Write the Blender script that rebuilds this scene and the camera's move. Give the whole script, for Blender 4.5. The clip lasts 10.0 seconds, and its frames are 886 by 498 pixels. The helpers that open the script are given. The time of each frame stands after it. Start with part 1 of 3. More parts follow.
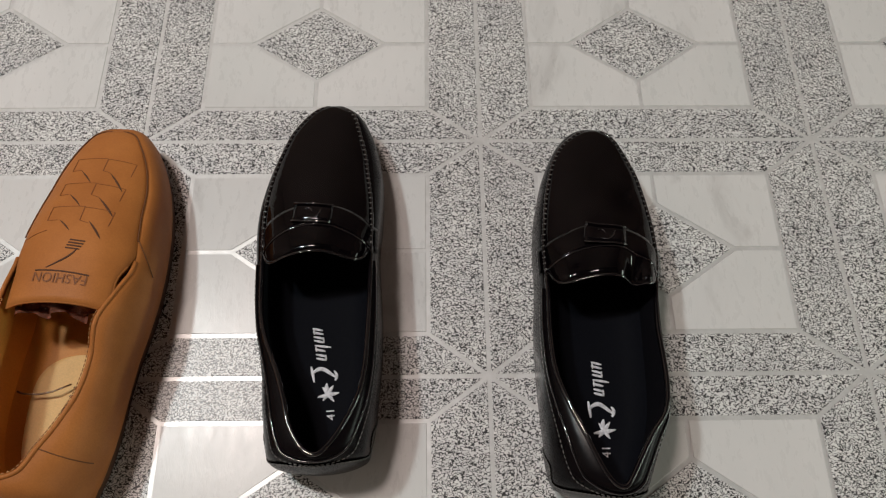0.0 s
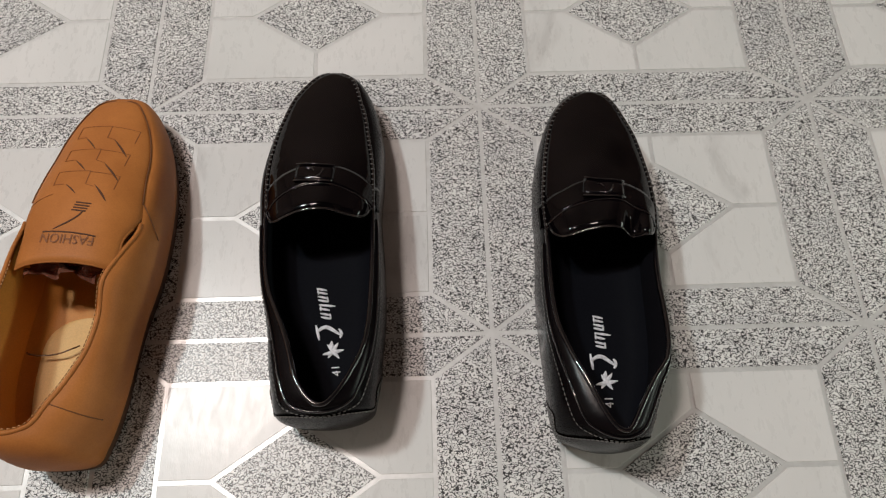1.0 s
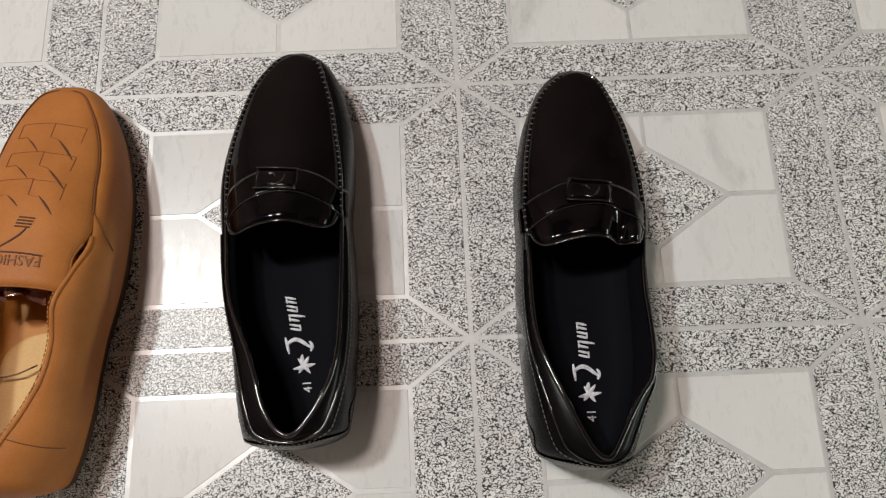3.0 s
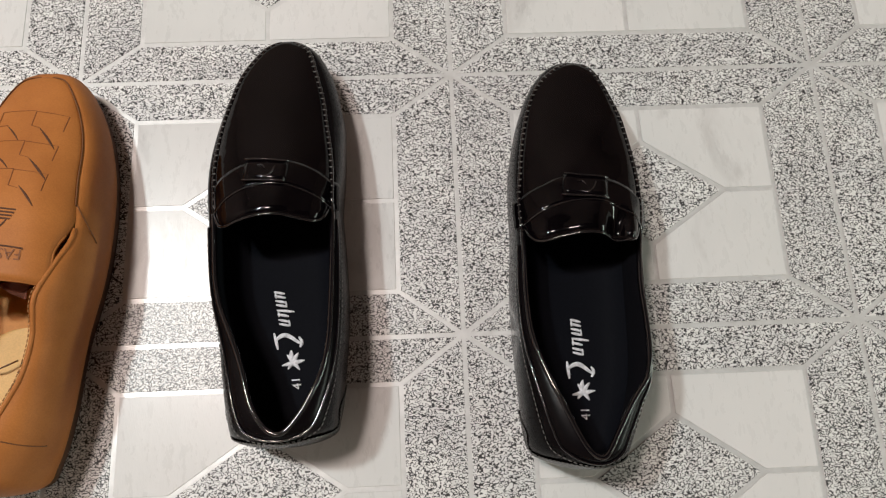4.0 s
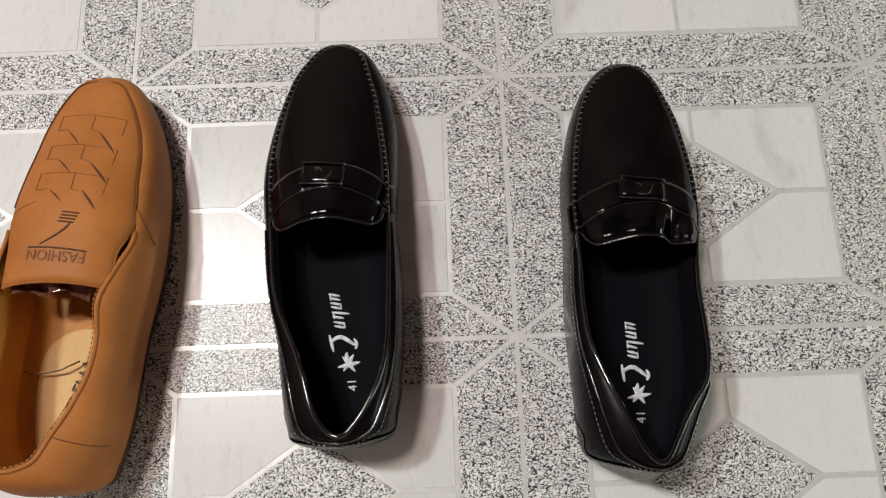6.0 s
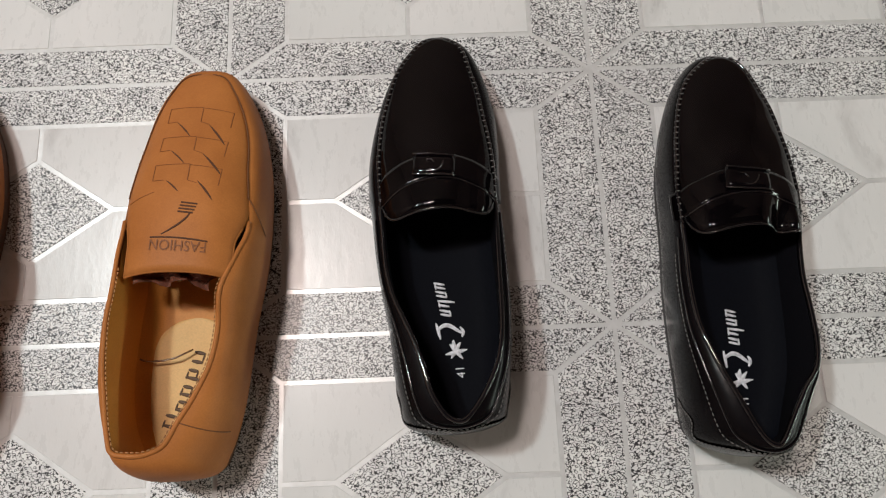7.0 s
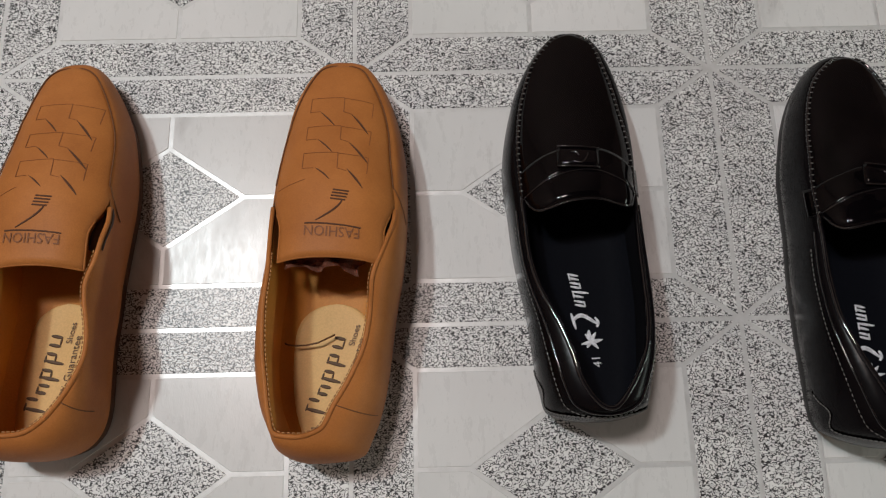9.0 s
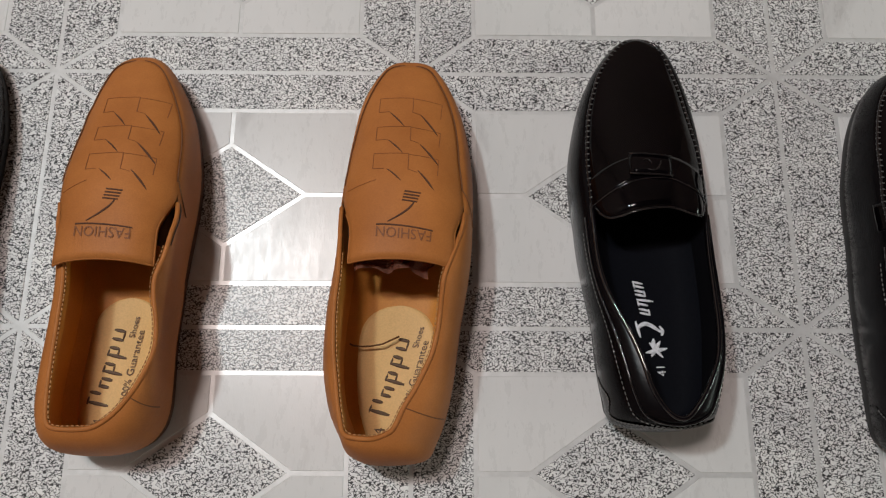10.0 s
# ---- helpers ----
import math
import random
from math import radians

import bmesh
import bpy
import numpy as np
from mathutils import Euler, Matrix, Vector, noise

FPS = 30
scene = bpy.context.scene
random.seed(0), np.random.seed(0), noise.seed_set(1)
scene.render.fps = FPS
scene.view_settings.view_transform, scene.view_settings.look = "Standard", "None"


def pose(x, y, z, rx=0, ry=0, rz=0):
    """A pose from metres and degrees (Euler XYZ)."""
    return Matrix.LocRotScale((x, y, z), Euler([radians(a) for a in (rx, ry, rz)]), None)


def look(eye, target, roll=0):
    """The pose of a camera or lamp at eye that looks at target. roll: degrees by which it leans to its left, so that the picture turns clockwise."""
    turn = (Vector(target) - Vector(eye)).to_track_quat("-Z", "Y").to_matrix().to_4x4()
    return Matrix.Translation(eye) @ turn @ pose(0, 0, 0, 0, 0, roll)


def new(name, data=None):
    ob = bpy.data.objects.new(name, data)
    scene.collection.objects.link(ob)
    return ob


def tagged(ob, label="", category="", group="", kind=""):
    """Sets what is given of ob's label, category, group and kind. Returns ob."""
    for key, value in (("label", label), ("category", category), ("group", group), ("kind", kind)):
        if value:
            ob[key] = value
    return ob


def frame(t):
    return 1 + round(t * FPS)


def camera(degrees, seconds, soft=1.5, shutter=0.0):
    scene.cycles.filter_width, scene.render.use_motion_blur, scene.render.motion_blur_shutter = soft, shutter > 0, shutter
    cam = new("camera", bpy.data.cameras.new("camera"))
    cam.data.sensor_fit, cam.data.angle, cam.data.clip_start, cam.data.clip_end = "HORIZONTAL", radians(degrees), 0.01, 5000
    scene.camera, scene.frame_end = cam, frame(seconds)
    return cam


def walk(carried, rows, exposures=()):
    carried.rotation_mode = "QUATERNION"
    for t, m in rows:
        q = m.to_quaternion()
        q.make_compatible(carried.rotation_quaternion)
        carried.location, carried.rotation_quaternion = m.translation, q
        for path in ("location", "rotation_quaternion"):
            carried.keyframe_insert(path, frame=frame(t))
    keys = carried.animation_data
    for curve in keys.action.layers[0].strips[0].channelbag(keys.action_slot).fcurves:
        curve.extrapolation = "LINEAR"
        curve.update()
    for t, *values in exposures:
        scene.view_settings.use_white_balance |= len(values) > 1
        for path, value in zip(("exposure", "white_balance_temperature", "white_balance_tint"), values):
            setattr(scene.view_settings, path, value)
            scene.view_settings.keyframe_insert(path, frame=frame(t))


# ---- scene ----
cam = camera(62.8, 10.0, 1.2)
PATH = [
    (0, (-0.042, -0.125, 0.531), (-0.008, 0.653, -1.311), 1.9),
    (0.5, (-0.037, -0.138, 0.524), (-0.076, 0.603, -1.333), -5.3),
    (1, (-0.042, -0.158, 0.524), (-0.014, 0.63, -1.315), 0.4),
    (1.5, (-0.038, -0.191, 0.499), (-0.035, 0.627, -1.326), -2.3),
    (2, (-0.034, -0.172, 0.514), (-0.034, 0.598, -1.332), -1.9),
    (2.5, (-0.024, -0.095, 0.52), (-0.015, 0.515, -1.385), -1.8),
    (4, (-0.028, -0.074, 0.509), (0.036, 0.434, -1.425), 4.9),
    (4.5, (-0.032, -0.071, 0.511), (0.033, 0.433, -1.424), 4.9),
    (5, (-0.031, -0.066, 0.509), (0.017, 0.419, -1.431), 2.9),
    (6.3, (-0.068, -0.07, 0.512), (-0.058, 0.426, -1.426), -0.8),
    (6.5, (-0.082, -0.074, 0.513), (-0.063, 0.421, -1.425), -0.0),
    (7, (-0.125, -0.071, 0.519), (-0.107, 0.41, -1.422), -0.1),
    (7.5, (-0.155, -0.07, 0.522), (-0.13, 0.424, -1.415), 0.6),
    (8, (-0.176, -0.073, 0.524), (-0.147, 0.427, -1.412), 1.0),
    (8.5, (-0.2, -0.076, 0.524), (-0.191, 0.397, -1.419), -0.4),
    (9, (-0.22, -0.08, 0.525), (-0.203, 0.414, -1.413), 0.7),
    (9.5, (-0.246, -0.075, 0.525), (-0.237, 0.407, -1.416), 0.8),
    (10, (-0.265, -0.073, 0.524), (-0.251, 0.406, -1.418), 2.0),
]
EXPOSURES = [(0.0, -0.15, 6500, 8.5), (1.0, -0.02, 6500, 8.5), (2.0, 0.05, 6500, 8.5), (2.5, 0.10, 6500, 8), (4.0, 0.24, 6500, 8), (5.0, 0.42, 6500, 8),
             (6.5, 0.10, 6480, 8.5), (7.0, 0.07, 6420, 8.5), (8.0, -0.13, 6350, 8.5), (9.0, -0.25, 6300, 8.5), (10.0, -0.25, 6300, 8.5)]
walk(cam, [(t, look(eye, target, roll)) for t, eye, target, roll in PATH], EXPOSURES)

# ---- light: a cool bulb up on the one side, a warm lamp shade above, a faint greenish fill added low on the other side ----
world = bpy.data.worlds.new("world")
scene.world = world
world.use_nodes = True
world.node_tree.nodes["Background"].inputs["Color"].default_value = (0.9, 0.95, 1.0, 1)
world.node_tree.nodes["Background"].inputs["Strength"].default_value = 0.01

bulb_light = bpy.data.lights.new("bulb_light", "POINT")
bulb_light.energy, bulb_light.color, bulb_light.shadow_soft_size = 66.0, (0.92, 1.0, 1.0), 0.06
new("bulb_light", bulb_light).matrix_world = pose(-0.95, 0.42, 1.80)

shade_light = bpy.data.lights.new("shade_light", "AREA")
shade_light.shape, shade_light.size = "DISK", 0.30
shade_light.energy, shade_light.color = 23.0, (1.0, 0.83, 0.77)
new("shade_light", shade_light).matrix_world = look((-0.74, 0.45, 2.30), (-0.25, 0.05, 0.0))

# Added fill without a visible source; brightens the floor on the right.
green_fill_light = bpy.data.lights.new("green_fill_light", "AREA")
green_fill_light.shape, green_fill_light.size, green_fill_light.size_y = "RECTANGLE", 0.9, 0.10
green_fill_light.energy, green_fill_light.color = 7.0, (0.85, 1.0, 0.88)
new("green_fill_light", green_fill_light).matrix_world = look((1.40, -0.25, 0.42), (0.15, 0.0, 0.0))


# ---- materials ----
def material(name, colour, roughness=0.5, metallic=0.0, coat=0.0, coat_roughness=0.1, specular=0.5):
    m = bpy.data.materials.new(name)
    m.use_nodes = True
    b = m.node_tree.nodes["Principled BSDF"]
    b.inputs["Base Color"].default_value = (*colour, 1)
    b.inputs["Roughness"].default_value = roughness
    b.inputs["Metallic"].default_value = metallic
    b.inputs["Coat Weight"].default_value = coat
    b.inputs["Coat Roughness"].default_value = coat_roughness
    b.inputs["Specular IOR Level"].default_value = specular
    return m, m.node_tree, b


def node(tree, kind, **values):
    n = tree.nodes.new(kind)
    for key, value in values.items():
        n.inputs[key.replace("_", " ")].default_value = value
    return n


def coords(tree, scale=(1, 1, 1), per_object=False):
    c = tree.nodes.new("ShaderNodeTexCoord")
    p = tree.nodes.new("ShaderNodeMapping")
    p.inputs["Scale"].default_value = scale
    if per_object:
        info = tree.nodes.new("ShaderNodeObjectInfo")
        add = node(tree, "ShaderNodeVectorMath")
        add.operation = "ADD"
        mul = node(tree, "ShaderNodeMath")
        mul.operation = "MULTIPLY"
        mul.inputs[1].default_value = 37.0
        tree.links.new(info.outputs["Random"], mul.inputs[0])
        tree.links.new(c.outputs["Object"], add.inputs[0])
        tree.links.new(mul.outputs[0], add.inputs[1])
        tree.links.new(add.outputs[0], p.inputs["Vector"])
    else:
        tree.links.new(c.outputs["Object"], p.inputs["Vector"])
    return p.outputs["Vector"]


def ramp(tree, fac, stops):
    r = tree.nodes.new("ShaderNodeValToRGB")
    while len(r.color_ramp.elements) < len(stops):
        r.color_ramp.elements.new(0.5)
    for e, (at, colour) in zip(r.color_ramp.elements, stops):
        e.position, e.color = at, (*colour, 1)
    tree.links.new(fac, r.inputs["Fac"])
    return r.outputs["Color"]


def blend(tree, a, b, fac, mode="MIX"):
    m = tree.nodes.new("ShaderNodeMix")
    m.data_type, m.blend_type = "RGBA", mode
    for value, slot in ((fac, 0), (a, 6), (b, 7)):
        if isinstance(value, (int, float)):
            m.inputs[slot].default_value = value
        elif isinstance(value, tuple):
            m.inputs[slot].default_value = (*value, 1)
        else:
            tree.links.new(value, m.inputs[slot])
    return m.outputs[2]


def bump(tree, bsdf, height, distance, strength=1.0, coat=False):
    b = node(tree, "ShaderNodeBump", Strength=strength, Distance=distance)
    tree.links.new(height, b.inputs["Height"])
    tree.links.new(b.outputs["Normal"], bsdf.inputs["Normal"])
    if coat:
        tree.links.new(b.outputs["Normal"], bsdf.inputs["Coat Normal"])


def granite_material():
    m, t, b = material("speckled granite print", (0.35, 0.35, 0.35), 0.34, specular=0.5)
    v = coords(t, (1, 1.25, 1), True)
    fine = node(t, "ShaderNodeTexNoise", Scale=470.0, Detail=0.0, Roughness=0.5, Distortion=0.5)
    wide = node(t, "ShaderNodeTexNoise", Scale=28.0, Detail=3.0)
    t.links.new(v, fine.inputs["Vector"])
    t.links.new(v, wide.inputs["Vector"])
    grain = ramp(t, fine.outputs["Fac"], [(0.33, (0.68, 0.68, 0.675)), (0.385, (0.72, 0.72, 0.71)), (0.415, (0.024, 0.023, 0.026)), (0.525, (0.018, 0.017, 0.019)), (0.555, (0.68, 0.68, 0.675)), (0.62, (0.76, 0.76, 0.75))])
    shade = ramp(t, wide.outputs["Fac"], [(0.3, (0.84, 0.84, 0.85)), (0.7, (1.0, 1.0, 0.99))])
    t.links.new(blend(t, grain, shade, 1.0, "MULTIPLY"), b.inputs["Base Color"])
    bump(t, b, fine.outputs["Fac"], 0.0004, 0.5)
    return m


def marble_material():
    m, t, b = material("white marble print", (0.7, 0.7, 0.69), 0.27, specular=0.5)
    v = coords(t, (1, 0.35, 1), True)
    vein = node(t, "ShaderNodeTexNoise", Scale=22.0, Detail=5.0, Roughness=0.6, Distortion=0.8)
    cloud = node(t, "ShaderNodeTexNoise", Scale=7.0, Detail=3.0)
    dirt = node(t, "ShaderNodeTexNoise", Scale=160.0, Detail=4.0, Roughness=0.7)
    for n in (vein, cloud, dirt):
        t.links.new(v, n.inputs["Vector"])
    streak = ramp(t, vein.outputs["Fac"], [(0.30, (0.53, 0.525, 0.52)), (0.42, (0.64, 0.64, 0.635)), (0.75, (0.67, 0.67, 0.665))])
    tone = ramp(t, cloud.outputs["Fac"], [(0.3, (0.90, 0.91, 0.90)), (0.7, (1.0, 0.99, 0.985))])
    speck = ramp(t, dirt.outputs["Fac"], [(0.25, (0.86, 0.85, 0.83)), (0.36, (1, 1, 1))])
    t.links.new(blend(t, blend(t, streak, tone, 1.0, "MULTIPLY"), speck, 0.7, "MULTIPLY"), b.inputs["Base Color"])
    t.links.new(ramp(t, dirt.outputs["Fac"], [(0.35, (0.34, 0.34, 0.34)), (0.62, (0.26, 0.26, 0.26))]), b.inputs["Roughness"])
    bump(t, b, dirt.outputs["Fac"], 0.0003, 0.5)
    return m


def line_material():
    m, t, b = material("pearly printed line", (0.60, 0.60, 0.595), 0.34, metallic=0.25)
    n = node(t, "ShaderNodeTexNoise", Scale=120.0, Detail=3.0)
    t.links.new(coords(t), n.inputs["Vector"])
    t.links.new(ramp(t, n.outputs["Fac"], [(0.3, (0.56, 0.56, 0.55)), (0.7, (0.65, 0.65, 0.645))]), b.inputs["Base Color"])
    bump(t, b, n.outputs["Fac"], 0.0003, 0.3)
    return m


def patent_material():
    m, t, b = material("black patent leather", (0.004, 0.003, 0.004), 0.07, coat=0.03, coat_roughness=0.03, specular=0.18)
    v = coords(t)
    wave = node(t, "ShaderNodeTexNoise", Scale=38.0, Detail=3.0, Roughness=0.5)
    grain = node(t, "ShaderNodeTexNoise", Scale=650.0, Detail=2.0)
    for n in (wave, grain):
        t.links.new(v, n.inputs["Vector"])
    t.links.new(ramp(t, wave.outputs["Fac"], [(0.35, (0.0012, 0.0008, 0.0011)), (0.7, (0.0022, 0.0015, 0.0020))]), b.inputs["Base Color"])
    t.links.new(ramp(t, grain.outputs["Fac"], [(0.3, (0.045, 0.045, 0.045)), (0.7, (0.08, 0.08, 0.08))]), b.inputs["Roughness"])
    bump(t, b, wave.outputs["Fac"], 0.0025, 0.22, True)
    return m


def tan_material(name, light, dark, rough=0.55):
    m, t, b = material(name, light, rough, specular=0.2)
    v = coords(t)
    wide = node(t, "ShaderNodeTexNoise", Scale=26.0, Detail=4.0, Roughness=0.6)
    grain = node(t, "ShaderNodeTexNoise", Scale=900.0, Detail=2.0)
    for n in (wide, grain):
        t.links.new(v, n.inputs["Vector"])
    base = ramp(t, wide.outputs["Fac"], [(0.32, dark), (0.68, light)])
    fine = ramp(t, grain.outputs["Fac"], [(0.3, (0.88, 0.88, 0.88)), (0.7, (1, 1, 1))])
    t.links.new(blend(t, base, fine, 1.0, "MULTIPLY"), b.inputs["Base Color"])
    bump(t, b, grain.outputs["Fac"], 0.0003, 0.45)
    return m


def plain_grain(name, colour, rough, scale=500.0, depth=0.0003, vary=0.25, **more):
    m, t, b = material(name, colour, rough, **more)
    n = node(t, "ShaderNodeTexNoise", Scale=scale, Detail=3.0)
    t.links.new(coords(t), n.inputs["Vector"])
    low = tuple(c * (1 - vary) for c in colour)
    t.links.new(ramp(t, n.outputs["Fac"], [(0.3, low), (0.7, colour)]), b.inputs["Base Color"])
    bump(t, b, n.outputs["Fac"], depth, 0.5)
    return m


def film_material():
    m, t, b = material("clear crinkled film", (0.30, 0.12, 0.08), 0.06)
    b.inputs["Transmission Weight"].default_value = 0.6
    b.inputs["IOR"].default_value = 1.3
    return m


GRANITE, MARBLE, LINE = granite_material(), marble_material(), line_material()
PATENT = patent_material()
FLANK = plain_grain("dark smooth leather side", (0.0045, 0.0036, 0.0042), 0.26, 60.0, 0.0008, 0.3, specular=0.09)
BINDING = plain_grain("shiny black binding", (0.005, 0.004, 0.005), 0.07, 300.0, 0.0001, 0.3, specular=0.8)
BLACK_LINING = plain_grain("black cloth lining", (0.004, 0.004, 0.006), 0.8, specular=0.08)
BLACK_INSOLE = plain_grain("black padded insole", (0.003, 0.0036, 0.006), 0.7, specular=0.06)
RUBBER = plain_grain("black rubber", (0.015, 0.014, 0.014), 0.6)
THREAD = plain_grain("shiny waxed thread", (0.14, 0.135, 0.13), 0.14, 900.0)
SILVER_PRINT = plain_grain("worn silver print", (0.80, 0.80, 0.84), 0.5, 420.0, 0.0001, 0.4)
GUNMETAL = plain_grain("dark polished metal", (0.10, 0.095, 0.10), 0.16, 300.0, 0.0001, 0.2, metallic=1.0)
TAN = tan_material("tan leather", (0.435, 0.160, 0.040), (0.35, 0.122, 0.029))
# Lining colour, also used as the painted shade on the insole.
TAN_LINING_AND_SHADE = tan_material("tan lining and shaded insole leather", (0.56, 0.235, 0.045), (0.48, 0.190, 0.036), 0.5)
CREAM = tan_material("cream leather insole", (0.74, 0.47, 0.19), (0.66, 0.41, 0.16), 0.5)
JOINT = plain_grain("brown leather joint", (0.17, 0.062, 0.017), 0.8, 900.0)
BURNT = plain_grain("faint burnt leather", (0.21, 0.073, 0.020), 0.7, 700.0)
PRESSED = plain_grain("faint pressed leather line", (0.25, 0.085, 0.021), 0.8, 900.0)
SEAM = plain_grain("dark brown seam", (0.085, 0.030, 0.010), 0.8, 900.0)
TAN_THREAD = plain_grain("light tan thread", (0.46, 0.22, 0.075), 0.6, 900.0)
GORE = plain_grain("dark elastic gore", (0.045, 0.022, 0.014), 0.85, 700.0)
TAN_SOLE = plain_grain("dark brown rubber", (0.09, 0.038, 0.018), 0.6)
BROWN_PRINT = plain_grain("brown print", (0.11, 0.06, 0.028), 0.6, 420.0, 0.0001)
FILM = film_material()
CORD = plain_grain("brown plastic cord", (0.13, 0.06, 0.025), 0.2, 300.0)
# Unseen walls, beige to warm the light they bounce.
BOUNCE_WALL = plain_grain("warm beige bounce wall", (0.34, 0.25, 0.21), 0.8, 60.0, 0.001, 0.08)
# Unseen ceiling, darkened so the patent leather mirrors black.
CEILING = plain_grain("dark unseen ceiling", (0.024, 0.021, 0.020), 0.85, 60.0, 0.001, 0.06)


# ---- mesh helpers ----
def mesh_of(name, bm, mat, smooth=True):
    bmesh.ops.recalc_face_normals(bm, faces=bm.faces)
    me = bpy.data.meshes.new(name)
    bm.to_mesh(me)
    bm.free()
    if mat:
        me.materials.append(mat)
    me.polygons.foreach_set("use_smooth", [smooth] * len(me.polygons))
    return me


def part(name, bm, mat, parent, label="", smooth=True):
    ob = new(name, mesh_of(name, bm, mat, smooth))
    ob.parent = parent
    return tagged(ob, label)


def grid_into(bm, rows, close=False):
    """Joins rows of points by quads; close: each row runs round."""
    made = [[bm.verts.new(p) for p in row] for row in rows]
    for a, b in zip(made, made[1:]):
        n = len(a)
        for i in range(n if close else n - 1):
            j = (i + 1) % n
            bm.faces.new((a[i], a[j], b[j], b[i]))
    return made


def tube_into(bm, points, radius, sides=6, close=False):
    pts = [Vector(p) for p in points]
    n = len(pts)
    rings = []
    for i, p in enumerate(pts):
        a = pts[(i - 1) % n] if close or i else pts[0]
        b = pts[(i + 1) % n] if close or i < n - 1 else pts[-1]
        d = (b - a).normalized()
        side = d.cross(Vector((0, 0, 1)))
        side = side.normalized() if side.length > 1e-6 else Vector((1, 0, 0))
        up = side.cross(d)
        r = radius(i / max(1, n - 1)) if callable(radius) else radius
        rings.append([p + r * (math.cos(6.2832 * k / sides) * side + math.sin(6.2832 * k / sides) * up) for k in range(sides)])
    if close:
        rings.append(rings[0])
    made = grid_into(bm, rings, True)
    if close:
        bmesh.ops.remove_doubles(bm, verts=made[0] + made[-1], dist=1e-7)
    else:
        bm.faces.new(made[0][::-1])
        bm.faces.new(made[-1])


def ribbon_into(bm, points, width, place, taper=0.0):
    """A thin raised strip along points (u, v) of a surface; place(u, v, lift) gives the world."""
    pts = [Vector(p) for p in points]
    low, high = [], []
    for i, p in enumerate(pts):
        d = pts[min(i + 1, len(pts) - 1)] - pts[max(i - 1, 0)]
        d.normalize()
        n = Vector((-d.y, d.x))
        f = i / max(1, len(pts) - 1)
        w = width / 2 * (1 - taper * abs(2 * f - 1) ** 2)
        low.append([place(*(p - n * w), -0.0002), place(*(p + n * w), -0.0002)])
        high.append([place(*(p - n * w * 0.8), 0.00025), place(*(p + n * w * 0.8), 0.00025)])
    grid_into(bm, [(l[0], h[0], h[1], l[1]) for l, h in zip(low, high)])


def strip(name, points, width, place, mat, parent, taper=0.0, label=""):
    bm = bmesh.new()
    ribbon_into(bm, points, width, place, taper)
    return part(name, bm, mat, parent, label)


def flat_word(body, size):
    """Triangles of a word in the built-in font: points from 0, 0 and faces."""
    cu = bpy.data.curves.new("word", "FONT")
    cu.body, cu.size, cu.resolution_u = body, size, 3
    ob = bpy.data.objects.new("word", cu)
    scene.collection.objects.link(ob)
    bpy.context.view_layer.update()
    me = bpy.data.meshes.new_from_object(ob)
    points = [tuple(v.co[:2]) for v in me.vertices]
    faces = [tuple(p.vertices) for p in me.polygons]
    bpy.data.objects.remove(ob)
    bpy.data.curves.remove(cu)
    bpy.data.meshes.remove(me)
    return points, faces


def word_into(bm, body, size, place, lift=0.0003):
    points, faces = flat_word(body, size)
    verts = [bm.verts.new(place(x, y, lift)) for x, y in points]
    for f in faces:
        if len(set(f)) == len(f):
            try:
                bm.faces.new([verts[i] for i in f])
            except ValueError:
                pass


def curve_at(table, s):
    """A smooth value from (s, value) pairs; s runs from heel 0 to toe 1 and is eased at both ends."""
    phi = lambda v: math.acos(max(-1.0, min(1.0, 1 - 2 * v)))
    xs, ys = [phi(a) for a, _ in table], [b for _, b in table]
    x = phi(s)
    i = max(0, min(len(xs) - 2, int(np.searchsorted(xs, x)) - 1))
    x0, x1 = xs[i], xs[i + 1]
    f = (x - x0) / (x1 - x0)

    def slope(k):
        a, b = max(k - 1, 0), min(k + 1, len(xs) - 1)
        return (ys[b] - ys[a]) / (xs[b] - xs[a])

    h = x1 - x0
    return ((2 * f**3 - 3 * f**2 + 1) * ys[i] + (f**3 - 2 * f**2 + f) * h * slope(i)
            + (3 * f**2 - 2 * f**3) * ys[i + 1] + (f**3 - f**2) * h * slope(i + 1))


# ---- the unseen room round the floor, coloured to shape bounce and reflections ----
def slab(name, size, at, mat, label, category):
    bm = bmesh.new()
    bmesh.ops.create_cube(bm, size=1, matrix=Matrix.Translation(at) @ Matrix.Diagonal((*size, 1)))
    return tagged(new(name, mesh_of(name, bm, mat, False)), label, category, kind="structure")


X0, X1, Y0, Y1, TOP = -1.9, 2.1, -1.5, 2.0, 3.1
slab("wall_north", (X1 - X0, 0.12, TOP), ((X0 + X1) / 2, Y1 + 0.06, TOP / 2), BOUNCE_WALL, "unseen beige wall added to close the room and warm the bounced light", "wall")
slab("wall_south", (X1 - X0, 0.12, TOP), ((X0 + X1) / 2, Y0 - 0.06, TOP / 2), BOUNCE_WALL, "unseen beige wall added to close the room and warm the bounced light", "wall")
slab("wall_west", (0.12, Y1 - Y0 + 0.24, TOP), (X0 - 0.06, (Y0 + Y1) / 2, TOP / 2), BOUNCE_WALL, "unseen beige wall added to close the room and warm the bounced light", "wall")
slab("wall_east", (0.12, Y1 - Y0 + 0.24, TOP), (X1 + 0.06, (Y0 + Y1) / 2, TOP / 2), BOUNCE_WALL, "unseen beige wall added to close the room and warm the bounced light", "wall")
